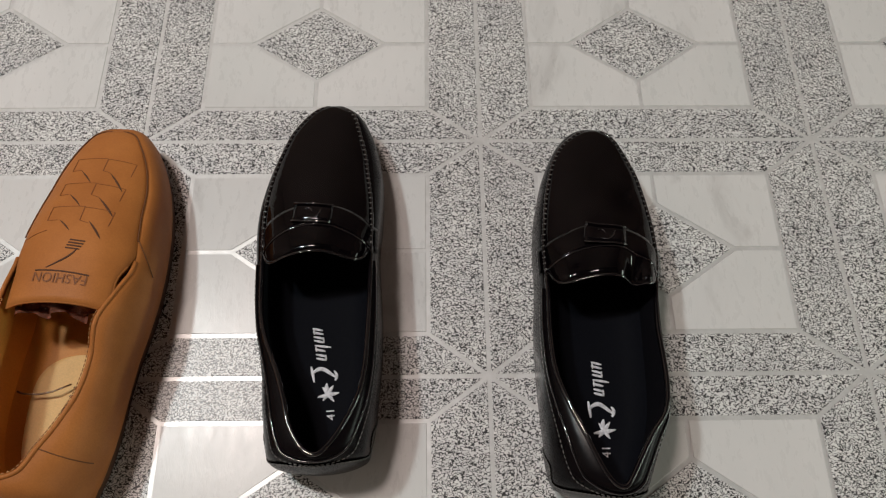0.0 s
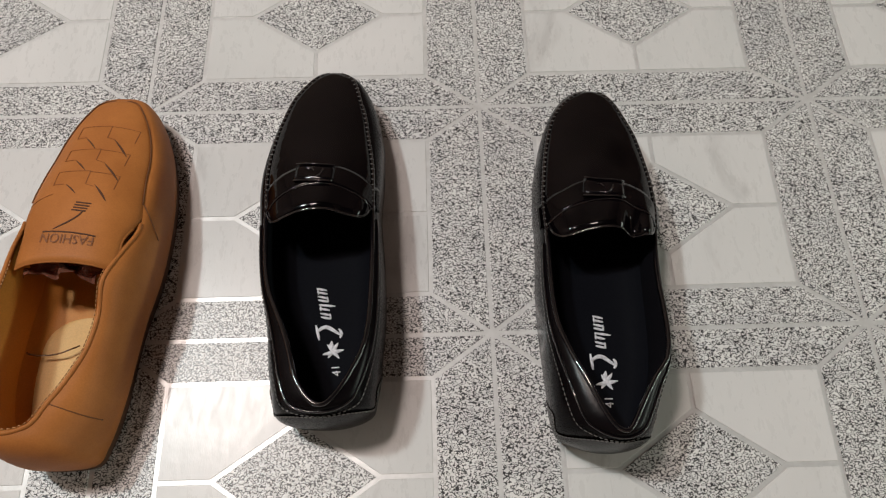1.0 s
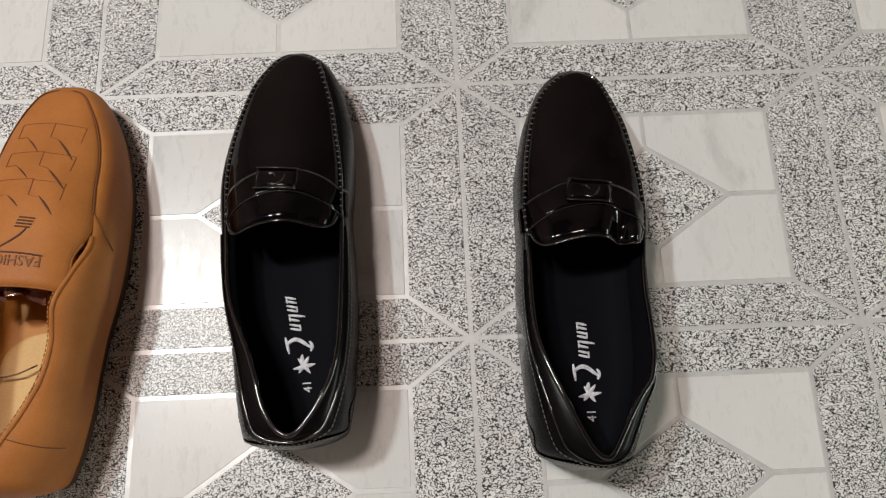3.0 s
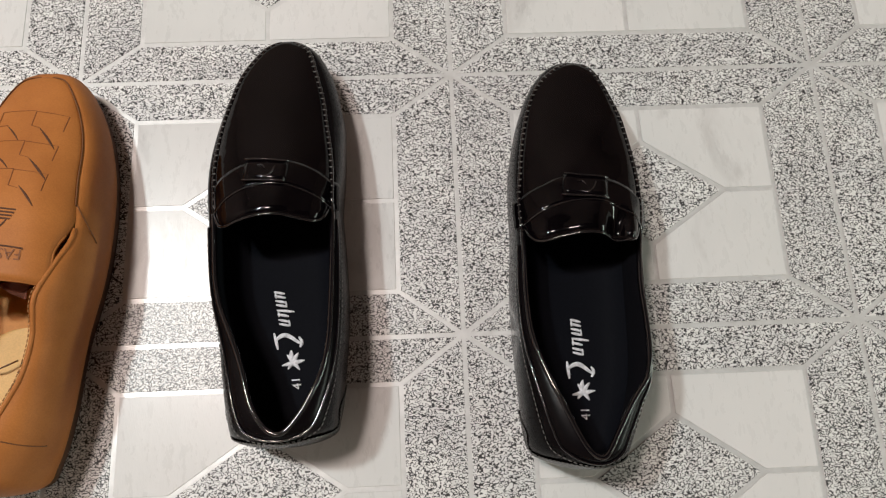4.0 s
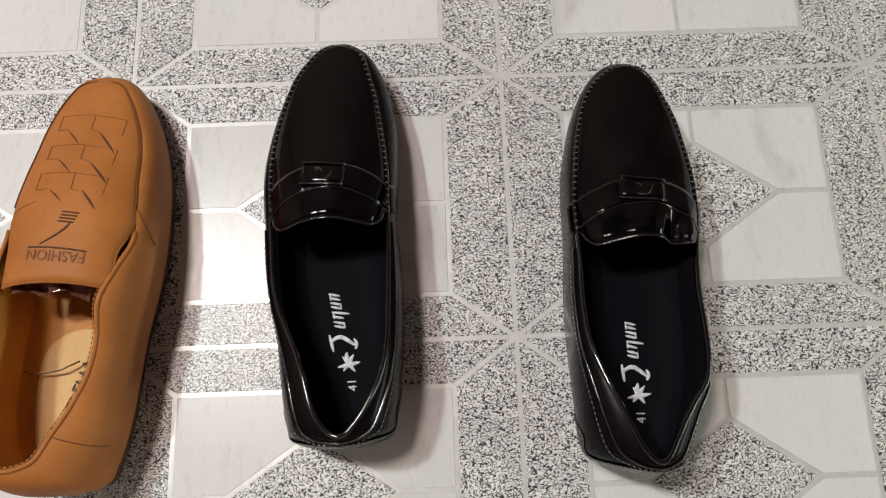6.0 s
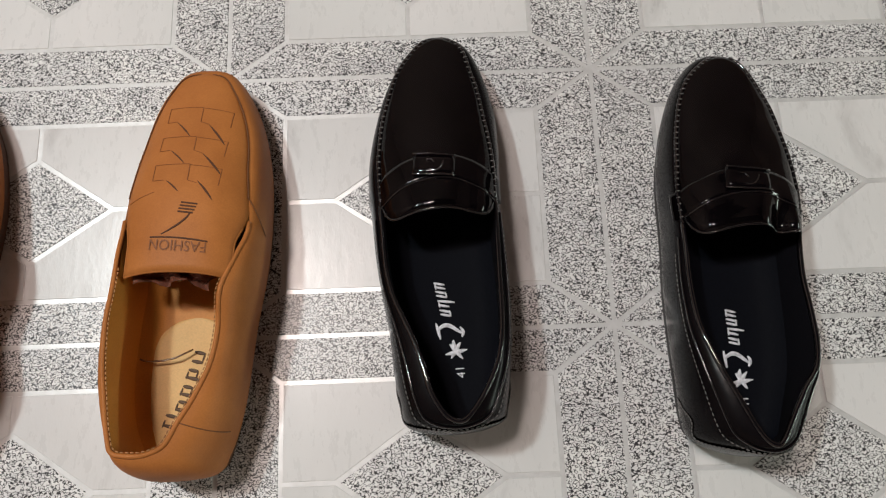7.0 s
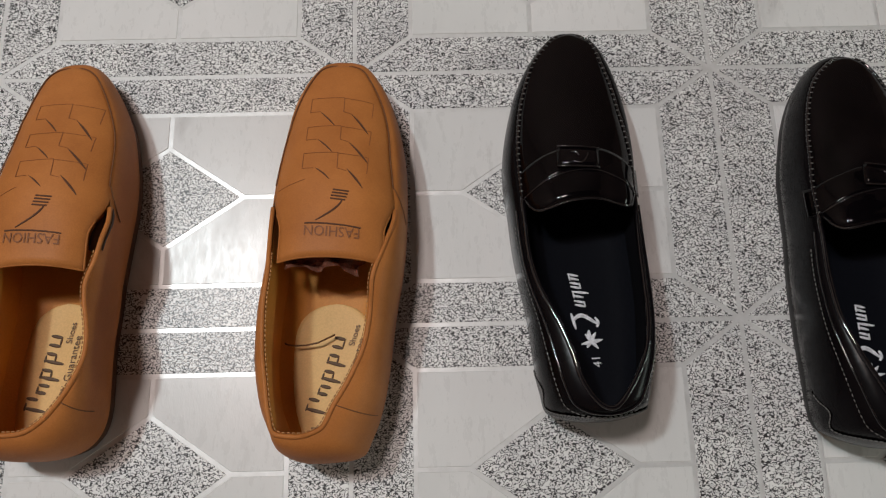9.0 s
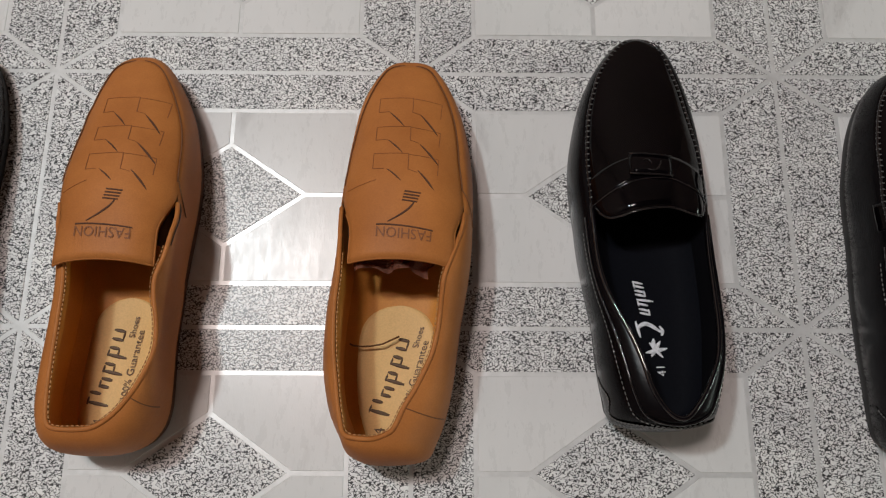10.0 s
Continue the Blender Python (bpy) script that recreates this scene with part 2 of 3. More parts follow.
slab("ceiling", (X1 - X0 + 0.24, Y1 - Y0 + 0.24, 0.12), ((X0 + X1) / 2, (Y0 + Y1) / 2, TOP + 0.06), CEILING, "unseen ceiling made dark brown to keep leather reflections black", "ceiling")

# ---- floor: printed sheet with granite borders, marble panes and diamonds ----
CELL_X, CELL_Y, START_X, START_Y = 0.2834, 0.2019, 0.0008, -0.0029
LINE_W, SINK = 0.0031, 0.0005
floor = slab("floor", (X1 - X0, Y1 - Y0, 0.02), ((X0 + X1) / 2, (Y0 + Y1) / 2, -0.01 - SINK), LINE,
             "glossy floor sheet with grey granite borders, white marble panes and diamonds", "floor")

PX, PY = 0.0968, 0.0684            # half size of the white field
DX, DY = 0.0585, 0.0400            # half size of the diamond
HX, HY = CELL_X / 2, CELL_Y / 2


def inset(corners, by):
    """A convex polygon (counter-clockwise), drawn in by a constant width."""
    out, n = [], len(corners)
    for i in range(n):
        a, b, c = (Vector(corners[(i + k) % n]) for k in (-1, 0, 1))
        d1, d2 = (b - a).normalized(), (c - b).normalized()
        n1, n2 = Vector((-d1.y, d1.x)), Vector((-d2.y, d2.x))
        m = (n1 + n2) / (1 + n1.dot(n2))
        out.append(tuple(b + m * by))
    return out


def piece_points(corners):
    return inset(corners, LINE_W / 2), inset(corners, LINE_W / 2 + 0.0004)


def piece_into(bm, corners, at=(0, 0)):
    outer, inner = piece_points(corners)
    low = [bm.verts.new((x + at[0], y + at[1], -SINK - 0.0002)) for x, y in outer]
    top = [bm.verts.new((x + at[0], y + at[1], 0.0)) for x, y in inner]
    n = len(low)
    for i in range(n):
        bm.faces.new((low[i], low[(i + 1) % n], top[(i + 1) % n], top[i]))
    bm.faces.new(top)


BORDERS = [[(-HX, -HY), (HX, -HY), (PX, -PY), (-PX, -PY)], [(HX, -HY), (HX, HY), (PX, PY), (PX, -PY)],
           [(HX, HY), (-HX, HY), (-PX, PY), (PX, PY)], [(-HX, HY), (-HX, -HY), (-PX, -PY), (-PX, PY)]]
PANES = [[(0, -PY), (PX, -PY), (PX, 0), (DX, 0), (0, -DY)], [(PX, 0), (PX, PY), (0, PY), (0, DY), (DX, 0)],
         [(0, PY), (-PX, PY), (-PX, 0), (-DX, 0), (0, DY)], [(-PX, 0), (-PX, -PY), (0, -PY), (0, -DY), (-DX, 0)]]
DIAMOND = [[(0, -DY), (DX, 0), (0, DY), (-DX, 0)]]
kinds = []
for name, shapes, mat in (("granite_border", BORDERS, GRANITE), ("marble_pane", PANES, MARBLE), ("granite_diamond", DIAMOND, GRANITE)):
    for shape in shapes:
        bm = bmesh.new()
        piece_into(bm, shape)
        kinds.append((name, shape, mesh_of(name, bm, mat, False), mat))
far = {"granite_border": bmesh.new(), "marble_pane": bmesh.new()}
for i in range(-7, 8):
    for j in range(-8, 10):
        at = (START_X + (i + 0.5) * CELL_X, START_Y + (j + 0.5) * CELL_Y)
        if not (X0 + HX < at[0] < X1 - HX and Y0 + HY < at[1] < Y1 - HY):
            continue
        near = -3 <= i <= 1 and -2 <= j <= 2
        for name, shape, me, mat in kinds:
            if near:
                ob = new(name, me)
                ob.parent, ob.location = floor, (at[0], at[1], 0)
            else:
                piece_into(far["marble_pane" if mat is MARBLE else "granite_border"], shape, at)
tagged(part("granite_pattern", far["granite_border"], GRANITE, floor, "", False), kind="stuff")
tagged(part("marble_pattern", far["marble_pane"], MARBLE, floor, "", False), kind="stuff")


# ---- shoes ----
class Last:
    """The shape of one shoe: y from heel 0 to toe, x across, z up. girth and top hold the left and the right side's tables of x."""

    def __init__(self, length, girth, top, top_range, top_z, crown, tuck, dent=0.0, seed=0, fold=0.0):
        self.length, self.girth, self.top, self.range = length, girth, top, top_range
        self.top_z, self.crown, self.tuck, self.dent, self.seed, self.fold = top_z, crown, tuck, dent, seed, fold

    def side(self, side, s):
        """The widest line of the shoe's flank."""
        return Vector((curve_at(self.girth[side > 0], s), self.length * s, 0))

    def edge(self, side, s):
        """The line where the flank meets the sole, drawn in under the flank."""
        a, b = self.side(-1, s).x, self.side(1, s).x
        k = curve_at(self.tuck, s)
        return Vector(((a + b) / 2 + side * (b - a) / 2 * k, self.length * (0.5 + (s - 0.5) * 0.985), 0.009))

    def rim(self, side, s):
        a, b = self.range
        return Vector((curve_at(self.top[side > 0], s), a + (b - a) * s, curve_at(self.top_z[side > 0], s)))

    def middle(self, s):
        return (self.rim(1, s).x + self.rim(-1, s).x) / 2

    def wall(self, side, s, h, out=0.0):
        e, o, r = self.edge(side, s), self.side(side, s), self.rim(side, s)
        o.z = e.z + 0.36 * (r.z - e.z)
        if h < 0.36:
            g = h / 0.36
            p = e.lerp(o, math.sin(g * math.pi / 2))
            p.z = e.z + (o.z - e.z) * g
        else:
            g = (h - 0.36) / 0.64
            p = o.lerp(r, 1 - math.cos(g * math.pi / 2))
            p.z = o.z + (r.z - o.z) * math.sin(g * math.pi / 2)
        if out:
            n = Vector((side * max(0.05, math.sin(math.pi * s)), -math.cos(math.pi * s), 0.5 * h)).normalized()
            p += n * out
        return p

    def apron(self, s, q, lift=0.0, half=None):
        r, l = self.rim(1, s), self.rim(-1, s)
        x = (l.x + r.x) / 2 + q * ((r.x - l.x) / 2 if half is None else half)
        arch = max(0.0, 1 - abs(q) ** 2.3) ** 0.8
        low = l.z + (r.z - l.z) * (q + 1) / 2
        z = low + (curve_at(self.crown, s) - low) * arch
        p = Vector((x, r.y, z))
        if self.dent:
            fade = max(0.0, 1 - abs(q) ** 4) * max(0.0, min(1, (0.9 - s) * 4))
            p.z += self.dent * fade * noise.noise(Vector((x * 55 + self.seed, r.y * 38, self.seed)))
        if self.fold:
            near = math.exp(-(((s - 0.50) / 0.055) ** 2))
            p.z -= self.fold * near * (math.exp(-(((q - 0.50) / 0.16) ** 2)) - 0.55 * math.exp(-(((q - 0.78) / 0.12) ** 2)) + 0.35 * math.exp(-(((q + 0.35) / 0.35) ** 2)))
        p.z += lift
        return p

    def insole(self, s, q, lift=0.0):
        l, r = self.edge(-1, s).x, self.edge(1, s).x
        x = (l + r) / 2 + q * (r - l) / 2 * 0.88
        return Vector((x, 0.006 + (self.length - 0.014) * s, 0.020 + 0.003 * q * q + 0.007 * q ** 8 + 0.004 * (1 - s) ** 2 + lift))

    def on_insole(self, x, y, lift=0.0):
        """The insole's point over x, y."""
        s = max(0.02, min(0.98, (y - 0.006) / (self.length - 0.014)))
        l, r = self.edge(-1, s).x, self.edge(1, s).x
        return self.insole(s, max(-1.0, min(1.0, (x - (l + r) / 2) / ((r - l) / 2 * 0.88))), lift)


def steps(a, b, n):
    return [a + (b - a) * i / n for i in range(n + 1)]


def eased(n):
    return [(1 - math.cos(math.pi * i / n)) / 2 for i in range(n + 1)]


def loop_stations(n=56):
    """Round the shoe: from the toe down one side, round the heel and up the other."""
    e = eased(n)
    return [(1, s) for s in e[::-1]] + [(-1, s) for s in e[1:-1]]


def arc_stations(s_end, n=40):
    """The open back: from the throat on one side round the heel to the other."""
    e = [s_end * (1 - math.cos(math.pi / 2 * i / n)) for i in range(n + 1)]
    return [(1, s) for s in e[::-1]] + [(-1, s) for s in e[1:]]


def add_upper(last, thing, mat, lining, heights=12):
    bm = bmesh.new()
    ring = loop_stations()
    grid_into(bm, [[last.wall(side, s, h) for side, s in ring] for h in steps(0, 1, heights)], True)
    upper = part("upper", bm, mat, thing)
    bm = bmesh.new()
    rows = []
    for h in steps(0, 1, 7):
        row = []
        for side, s in ring:
            r = last.rim(side, s)
            i = last.insole(s, side)
            p = r.lerp(i, h ** 0.8)
            p.z = (r.z - 0.0012) * (1 - h) + (i.z - 0.001) * h
            c = Vector((last.middle(s) * (1 - h), p.y * 0.96 + last.length * 0.02, p.z))
            rows_in = 0.0016 * (1 - h)
            row.append(p.lerp(c, min(0.9, rows_in / max(0.004, (p - c).length))))
        rows.append(row)
    grid_into(bm, rows, True)
    part("lining", bm, lining, thing)
    return upper


def add_insole(last, thing, mat):
    bm = bmesh.new()
    grid_into(bm, [[last.insole(s, q) for q in steps(-1, 1, 10)] for s in eased(40)])
    return part("insole", bm, mat, thing)


def add_sole(last, thing, mat, name="outsole", grow=1.0):
    bm = bmesh.new()
    ring = loop_stations()
    rows = []
    for z, k in ((0.0, 0.95), (0.0015, 0.985), (0.007, 1.0), (0.0100, 0.985)):
        rows.append([Vector((last.edge(side, s).x * k * grow, last.length / 2 + (last.edge(side, s).y - last.length / 2) * (1 - (1 - k) * 0.4) * (1 + (grow - 1) * 0.35), z)) for side, s in ring])
    made = grid_into(bm, rows, True)
    n = len(ring) // 2
    low = made[0]
    for i in range(n):
        a, b, c, d = low[i], low[i + 1], low[-i - 1], low[-i] if i else low[0]
        quad = [v for k, v in enumerate((a, b, c, d)) if v not in (a, b, c, d)[:k]]
        if len(quad) > 2:
            try:
                bm.faces.new(quad)
            except ValueError:
                pass
    return part(name, bm, mat, thing)


def sheet_into(bm, top, thick):
    """A sheet with thickness: rows of points, and the same rows lowered."""
    low = [[p - Vector((0, 0, thick)) for p in row] for row in top]
    a, b = grid_into(bm, top), grid_into(bm, low)
    rim = lambda g: [*g[0], *[r[-1] for r in g[1:]], *g[-1][-2::-1], *[r[0] for r in g[-2:0:-1]]]
    ra, rb = rim(a), rim(b)
    for i in range(len(ra)):
        j = (i + 1) % len(ra)
        bm.faces.new((ra[i], ra[j], rb[j], rb[i]))


def stitches_into(bm, points, length, radius):
    """Short thread stitches laid end to end along a line."""
    pts = [Vector(p) for p in points]
    for a, b in zip(pts, pts[1:]):
        d = b - a
        if d.length < 1e-5:
            continue
        u = d.normalized() * min(length, d.length * 0.8) / 2
        m = (a + b) / 2
        tube_into(bm, [m - u, m - u * 0.5, m + u * 0.5, m + u], lambda f: radius * (0.55 if f in (0.0, 1.0) else 1.0), 5)


def even(points, gap):
    """The same line, with points an even gap apart."""
    out, rest = [Vector(points[0])], gap
    for a, b in zip(points, points[1:]):
        a, b = Vector(a), Vector(b)
        d = (b - a).length
        while d > rest:
            a = a.lerp(b, rest / d)
            out.append(a.copy())
            d -= rest
            rest = gap
        rest -= d
    return out


def stroke_into(bm, points, width, place, rounds=2):
    """A soft pen stroke through points, smoothed by corner cutting."""
    pts = [Vector(p) for p in points]
    for _ in range(rounds):
        cut = [pts[0]]
        for a, b in zip(pts, pts[1:]):
            cut += [a.lerp(b, 0.25), a.lerp(b, 0.75)]
        pts = cut + [pts[-1]]
    ribbon_into(bm, pts, width, place, 0.35)


BLACK_TUCK = [(0, 0.93), (0.3, 0.90), (0.6, 0.92), (1, 0.94)]


def black_loafer(label, dent, seed, at, turn, length, girth, top, start, throat_s, plate_s, plate_x, print_y, print_x, print_lean):
    rim_z = [(0, 0.071), (0.1, 0.069), (0.2, 0.065), (0.3, 0.060), (0.4, 0.056), (0.5, 0.055), (0.65, 0.052), (0.8, 0.045), (1, 0.036)]
    crown = [(0, 0.08), (0.4, 0.081), (0.5, 0.078), (0.6, 0.071), (0.7, 0.063), (0.82, 0.054), (0.94, 0.045), (1, 0.037)]
    last = Last(length, girth, top, (start, length - 0.006), (rim_z, rim_z), crown, BLACK_TUCK, dent=dent, seed=seed, fold=0.010 if dent > 0.002 else 0.002)
    thing = new("loafer")
    add_upper(last, thing, FLANK, BLACK_LINING)
    add_sole(last, thing, RUBBER)
    ins = add_insole(last, thing, BLACK_INSOLE)
    # apron, from the throat to the toe
    throat = lambda q: throat_s - 0.035 * q * q + 0.085 * abs(q) ** 9
    bm = bmesh.new()
    rows = [[last.apron(throat(q) + (1 - throat(q)) * f, q, 0.0006) for q in steps(-1, 1, 22)] for f in [math.sin(math.pi / 2 * i / 36) for i in range(37)]]
    sheet_into(bm, rows, 0.0018)
    apron = part("apron", bm, PATENT, thing)
    bm = bmesh.new()
    tube_into(bm, [last.apron(throat(q), q, 0.0002) for q in steps(-0.97, 0.97, 30)], 0.0009)
    part("throat_edge", bm, BINDING, apron)
    # moccasin seam: a pinched ridge and its stitches
    for side in (1, -1):
        line = even([last.rim(side, s) + Vector((0, 0, 0.0008)) for s in [0.52 + 0.479 * math.sin(math.pi / 2 * i / 60) for i in range(61)]], 0.0046)
        bm = bmesh.new()
        tube_into(bm, line, 0.0012, 7)
        part("moccasin_seam", bm, BINDING, apron)
        bm = bmesh.new()
        for a in line[1:-1]:
            inward = Vector((-side * 0.0021, -0.0008 if a.y > 0.9 * length else 0, 0.0008))
            tube_into(bm, [a - inward * 0.5, a + Vector((0, 0, 0.0011)), a + inward], 0.00048, 5)
        part("stitching", bm, THREAD, apron, "fine dark shiny seam stitches")
    # saddle strap across the vamp, bent back to its ends, which stand proud of the seam
    bm = bmesh.new()
    rows = []
    for q in steps(-1.10, 1.10, 44):
        a = min(1.0, abs(q))
        s0, s1 = plate_s - 0.034 - 0.050 * a ** 2, plate_s + 0.033 - 0.045 * a ** 2
        row = []
        for s in steps(s0, s1, 7):
            p = last.apron(s, max(-1, min(1, q)), 0.0007 + 0.0006 * a ** 6)
            p.x += (q - max(-1, min(1, q))) * 0.042
            if abs(q) > 1:
                p.z -= (abs(q) - 1) * 0.06
            row.append(p)
        rows.append(row)
    sheet_into(bm, rows, 0.0009)
    strap = part("strap", bm, PATENT, thing, "glossy black saddle strap")
    bm = bmesh.new()
    tube_into(bm, [last.apron(plate_s - 0.034 - 0.050 * q * q, q, 0.0008) for q in steps(-0.98, 0.98, 30)], 0.0006, 6)
    part("strap_edge", bm, BINDING, strap)
    # plate on the strap with a plain worn emblem
    bm = bmesh.new()
    face = lambda u, v, lift: last.apron(plate_s + (v - 0.12 * u) / 0.272, (u + 0.1 * v + plate_x - last.middle(plate_s)) / 0.0385, 0.0020 + lift)
    rows = [[face(u, v, 0.0008 - 0.0012 * (abs(u) > 0.0130)) for v in steps(-0.0072, 0.0072, 4)] for u in steps(-0.0138, 0.0138, 12)]
    sheet_into(bm, rows, 0.0014)
    plate = part("strap_plate", bm, PATENT, strap, "small rectangular keeper plate")
    bm = bmesh.new()
    lift_face = lambda u, v, l: face(u, v, l + 0.0012)
    for v in (-0.0076, 0.0076):
        tube_into(bm, [lift_face(u, v, 0) for u in steps(-0.0138, 0.0138, 8)], 0.0007, 6)
    part("plate_edge", bm, BINDING, plate)
    bm = bmesh.new()
    stroke_into(bm, [(-0.005, 0.003), (-0.002, 0.004), (0.0, 0.001)], 0.0010, lift_face)
    stroke_into(bm, [(-0.003, -0.004), (0.002, -0.005), (0.005, -0.001), (0.006, 0.003)], 0.0011, lift_face)
    part("emblem", bm, GUNMETAL, plate, "plain worn metal emblem")
    # rolled binding round the opening, a second piping and its stitches
    arc = arc_stations(0.525)
    bm = bmesh.new()
    tube_into(bm, [last.rim(side, s) for side, s in arc], 0.0017, 8)
    part("collar_binding", bm, BINDING, thing, "shiny rolled black binding")
    bm = bmesh.new()
    tube_into(bm, [last.wall(side, s, 0.80, 0.0006) for side, s in arc_stations(0.49)], 0.0008, 6)
    part("collar_piping", bm, BINDING, thing)
    bm = bmesh.new()
    stitches_into(bm, even([last.wall(side, s, 0.70, 0.0008) for side, s in arc_stations(0.46)], 0.0034), 0.0022, 0.0004)
    part("collar_stitching", bm, THREAD, thing, "fine dark shiny thread stitches")
    # heel counter with a wavy upper edge
    bm = bmesh.new()
    heel = arc_stations(0.13, 16)
    rows = []
    for f in steps(0, 1, 5):
        rows.append([last.wall(side, s, f * (0.52 + 0.16 * math.cos(9 * s / 0.13) * (1 - s / 0.13) - 0.30 * (s / 0.13) ** 2), 0.0012) for side, s in heel])
    grid_into(bm, rows)
    counter = part("heel_counter", bm, FLANK, thing, "black heel patch with a wavy stitched edge")
    bm = bmesh.new()
    stitches_into(bm, even([p + Vector((0, 0, 0.0004)) for p in rows[-1]], 0.0030), 0.0022, 0.0005)
    part("heel_stitching", bm, THREAD, counter)
    # worn silver print on the insole: plain strokes, and the size
    place = lambda u, v, lift: last.on_insole(print_x - 0.86 * v - print_lean * u, print_y + 0.88 * u, 0.0006 + lift)
    silver = lambda pts, w, taper=0.5: strip("print_bar", pts, w, place, SILVER_PRINT, ins, taper)
    silver([(0.020 + 0.004 * math.sin(4 * f), 0.010 - 0.019 * f) for f in steps(0, 1, 12)], 0.0034)
    silver([(0.013 + 0.013 * f, 0.009 + 0.001 * f) for f in steps(0, 1, 4)], 0.0026)
    silver([(0.014 + 0.008 * f, -0.008 - 0.002 * math.sin(3 * f)) for f in steps(0, 1, 6)], 0.0026)
    for n, u in enumerate((0.0325, 0.0400, 0.0475, 0.0545)):
        for w in (-0.0016, 0.0016):
            low = -0.0035 - 0.0050 * (n == 1) * (w > 0)
            silver([(u + w + 0.0020 * f, low + (0.005 - low) * f) for f in steps(0, 1, 5)], 0.0021)
        silver([(u - 0.002 + 0.005 * f, (0.004 if n % 2 else -0.003)) for f in steps(0, 1, 3)], 0.0016)
    bm = bmesh.new()
    for a, b in (((-0.002, 0.004), (0.010, -0.006)), ((-0.003, -0.005), (0.009, 0.003)), ((0.001, 0.008), (0.004, -0.010)), ((0.003, 0.001), (0.012, -0.001))):
        ribbon_into(bm, [Vector(a).lerp(Vector(b), f) for f in steps(0, 1, 6)], 0.0036, place, 0.8)
    part("silver_star", bm, SILVER_PRINT, ins, "worn silver star print")
    bm = bmesh.new()
    word_into(bm, "41", 0.0095, lambda x, y, lift: place(x - 0.0175, y - 0.004, lift))
    part("size_print", bm, SILVER_PRINT, ins, "small worn silver size number")
    thing.matrix_world = pose(at[0], at[1], 0, 0, 0, turn)
    return tagged(thing, label, "shoe", "row of loafers"), last


TAN_TUCK = [(0, 0.90), (0.15, 0.84), (0.35, 0.82), (0.55, 0.90), (0.8, 0.93), (1, 0.94)]


def tan_loafer(label, seed, at, turn, length, hang, tongue, flap, rims, girth, top, print_x, print_lean, weave):
    top_z = [[(0, rims[0]), (0.1, rim + 0.001), (0.3, rim), (0.38, rims[2]), (0.47, 0.068), (0.54, 0.060), (0.65, 0.056), (0.8, 0.047), (1, 0.038)] for rim in rims[:2]]
    crown = [(0, 0.08), (0.42, 0.081), (0.5, 0.080), (0.6, 0.076), (0.7, 0.069), (0.82, 0.058), (0.94, 0.047), (1, 0.039)]
    last = Last(length, girth, top, (0.017, length - 0.009), top_z, crown, TAN_TUCK, dent=0.0012, seed=seed)
    thing = new("loafer")
    add_upper(last, thing, TAN, TAN_LINING_AND_SHADE)
    add_sole(last, thing, TAN_SOLE, grow=1.01)
    # Tan base stands in for the cream insole lying in shade.
    add_insole(last, thing, TAN_LINING_AND_SHADE)
    # Lamplit area of the cream insole, drawn as a thin raised sheet.
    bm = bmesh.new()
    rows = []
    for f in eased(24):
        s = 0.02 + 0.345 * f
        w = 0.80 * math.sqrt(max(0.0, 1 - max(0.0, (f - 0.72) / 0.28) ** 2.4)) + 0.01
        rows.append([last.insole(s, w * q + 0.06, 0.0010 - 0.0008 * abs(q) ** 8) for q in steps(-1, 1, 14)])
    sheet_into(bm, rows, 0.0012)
    ins = part("lit_insole_patch", bm, CREAM, thing, "lamplit part of the cream insole drawn as a patch, with brown print")

    # wide apron that ends in a loose tongue flap over the throat
    def half(s):
        r = (last.rim(1, s).x - last.rim(-1, s).x) / 2
        f = max(0.0, min(1.0, (0.59 - s) / 0.11))
        return r * (1 - f * f * (3 - 2 * f)) + tongue * f * f * (3 - 2 * f)

    def skin(s, q, lift=0.0):
        p = last.apron(s, q, lift, half(s))
        f = max(0.0, min(1.0, (0.59 - s) / 0.11))
        floor_z = curve_at(crown, s) - 0.006 * q * q - 0.004 * abs(q) ** 5
        p.z = p.z * (1 - f) + (floor_z + lift) * f
        p.x += (hang - last.middle(s)) * f
        return p

    back = lambda q: flap - 0.010 * q * q
    bm = bmesh.new()
    rows = [[skin(back(q) + (1 - back(q)) * f, q) for q in steps(-1, 1, 26)] for f in [math.sin(math.pi / 2 * i / 48) for i in range(49)]]
    sheet_into(bm, rows, 0.0022)
    apron = part("apron", bm, TAN, thing)
    bm = bmesh.new()
    edge = [skin(back(-1) + 0.13 * (1 - f), -1, -0.001) for f in steps(0, 1, 12)] + [skin(back(q), q, -0.001) for q in steps(-0.96, 0.96, 26)] + [skin(back(1) + 0.13 * f, 1, -0.001) for f in steps(0, 1, 12)]
    tube_into(bm, edge, 0.0009, 6)
    part("tongue_edge", bm, TAN, apron)
    # dark elastic beside the tongue
    for side in (1, -1):
        bm = bmesh.new()
        rows = [[last.rim(side, s).lerp(skin(s, side * 0.96, -0.004), f) - Vector((0, 0, 0.0015 + 0.009 * math.sin(math.pi * f) + 0.003)) for f in steps(0, 1, 5)] for s in steps(0.445, 0.60, 10)]
        sheet_into(bm, rows, 0.0012)
        part("elastic_gore", bm, GORE, thing, "dark elastic gore beside the tongue")
    # seam groove round the toe, then down each flank
    for side in (1, -1):
        bm = bmesh.new()
        line = [last.rim(side, s) + Vector((0, 0, 0.0010)) for s in [0.62 + 0.379 * math.sin(math.pi / 2 * i / 40) for i in range(41)]]
        tube_into(bm, line, 0.0005, 6)
        part("toe_seam", bm, JOINT, apron)
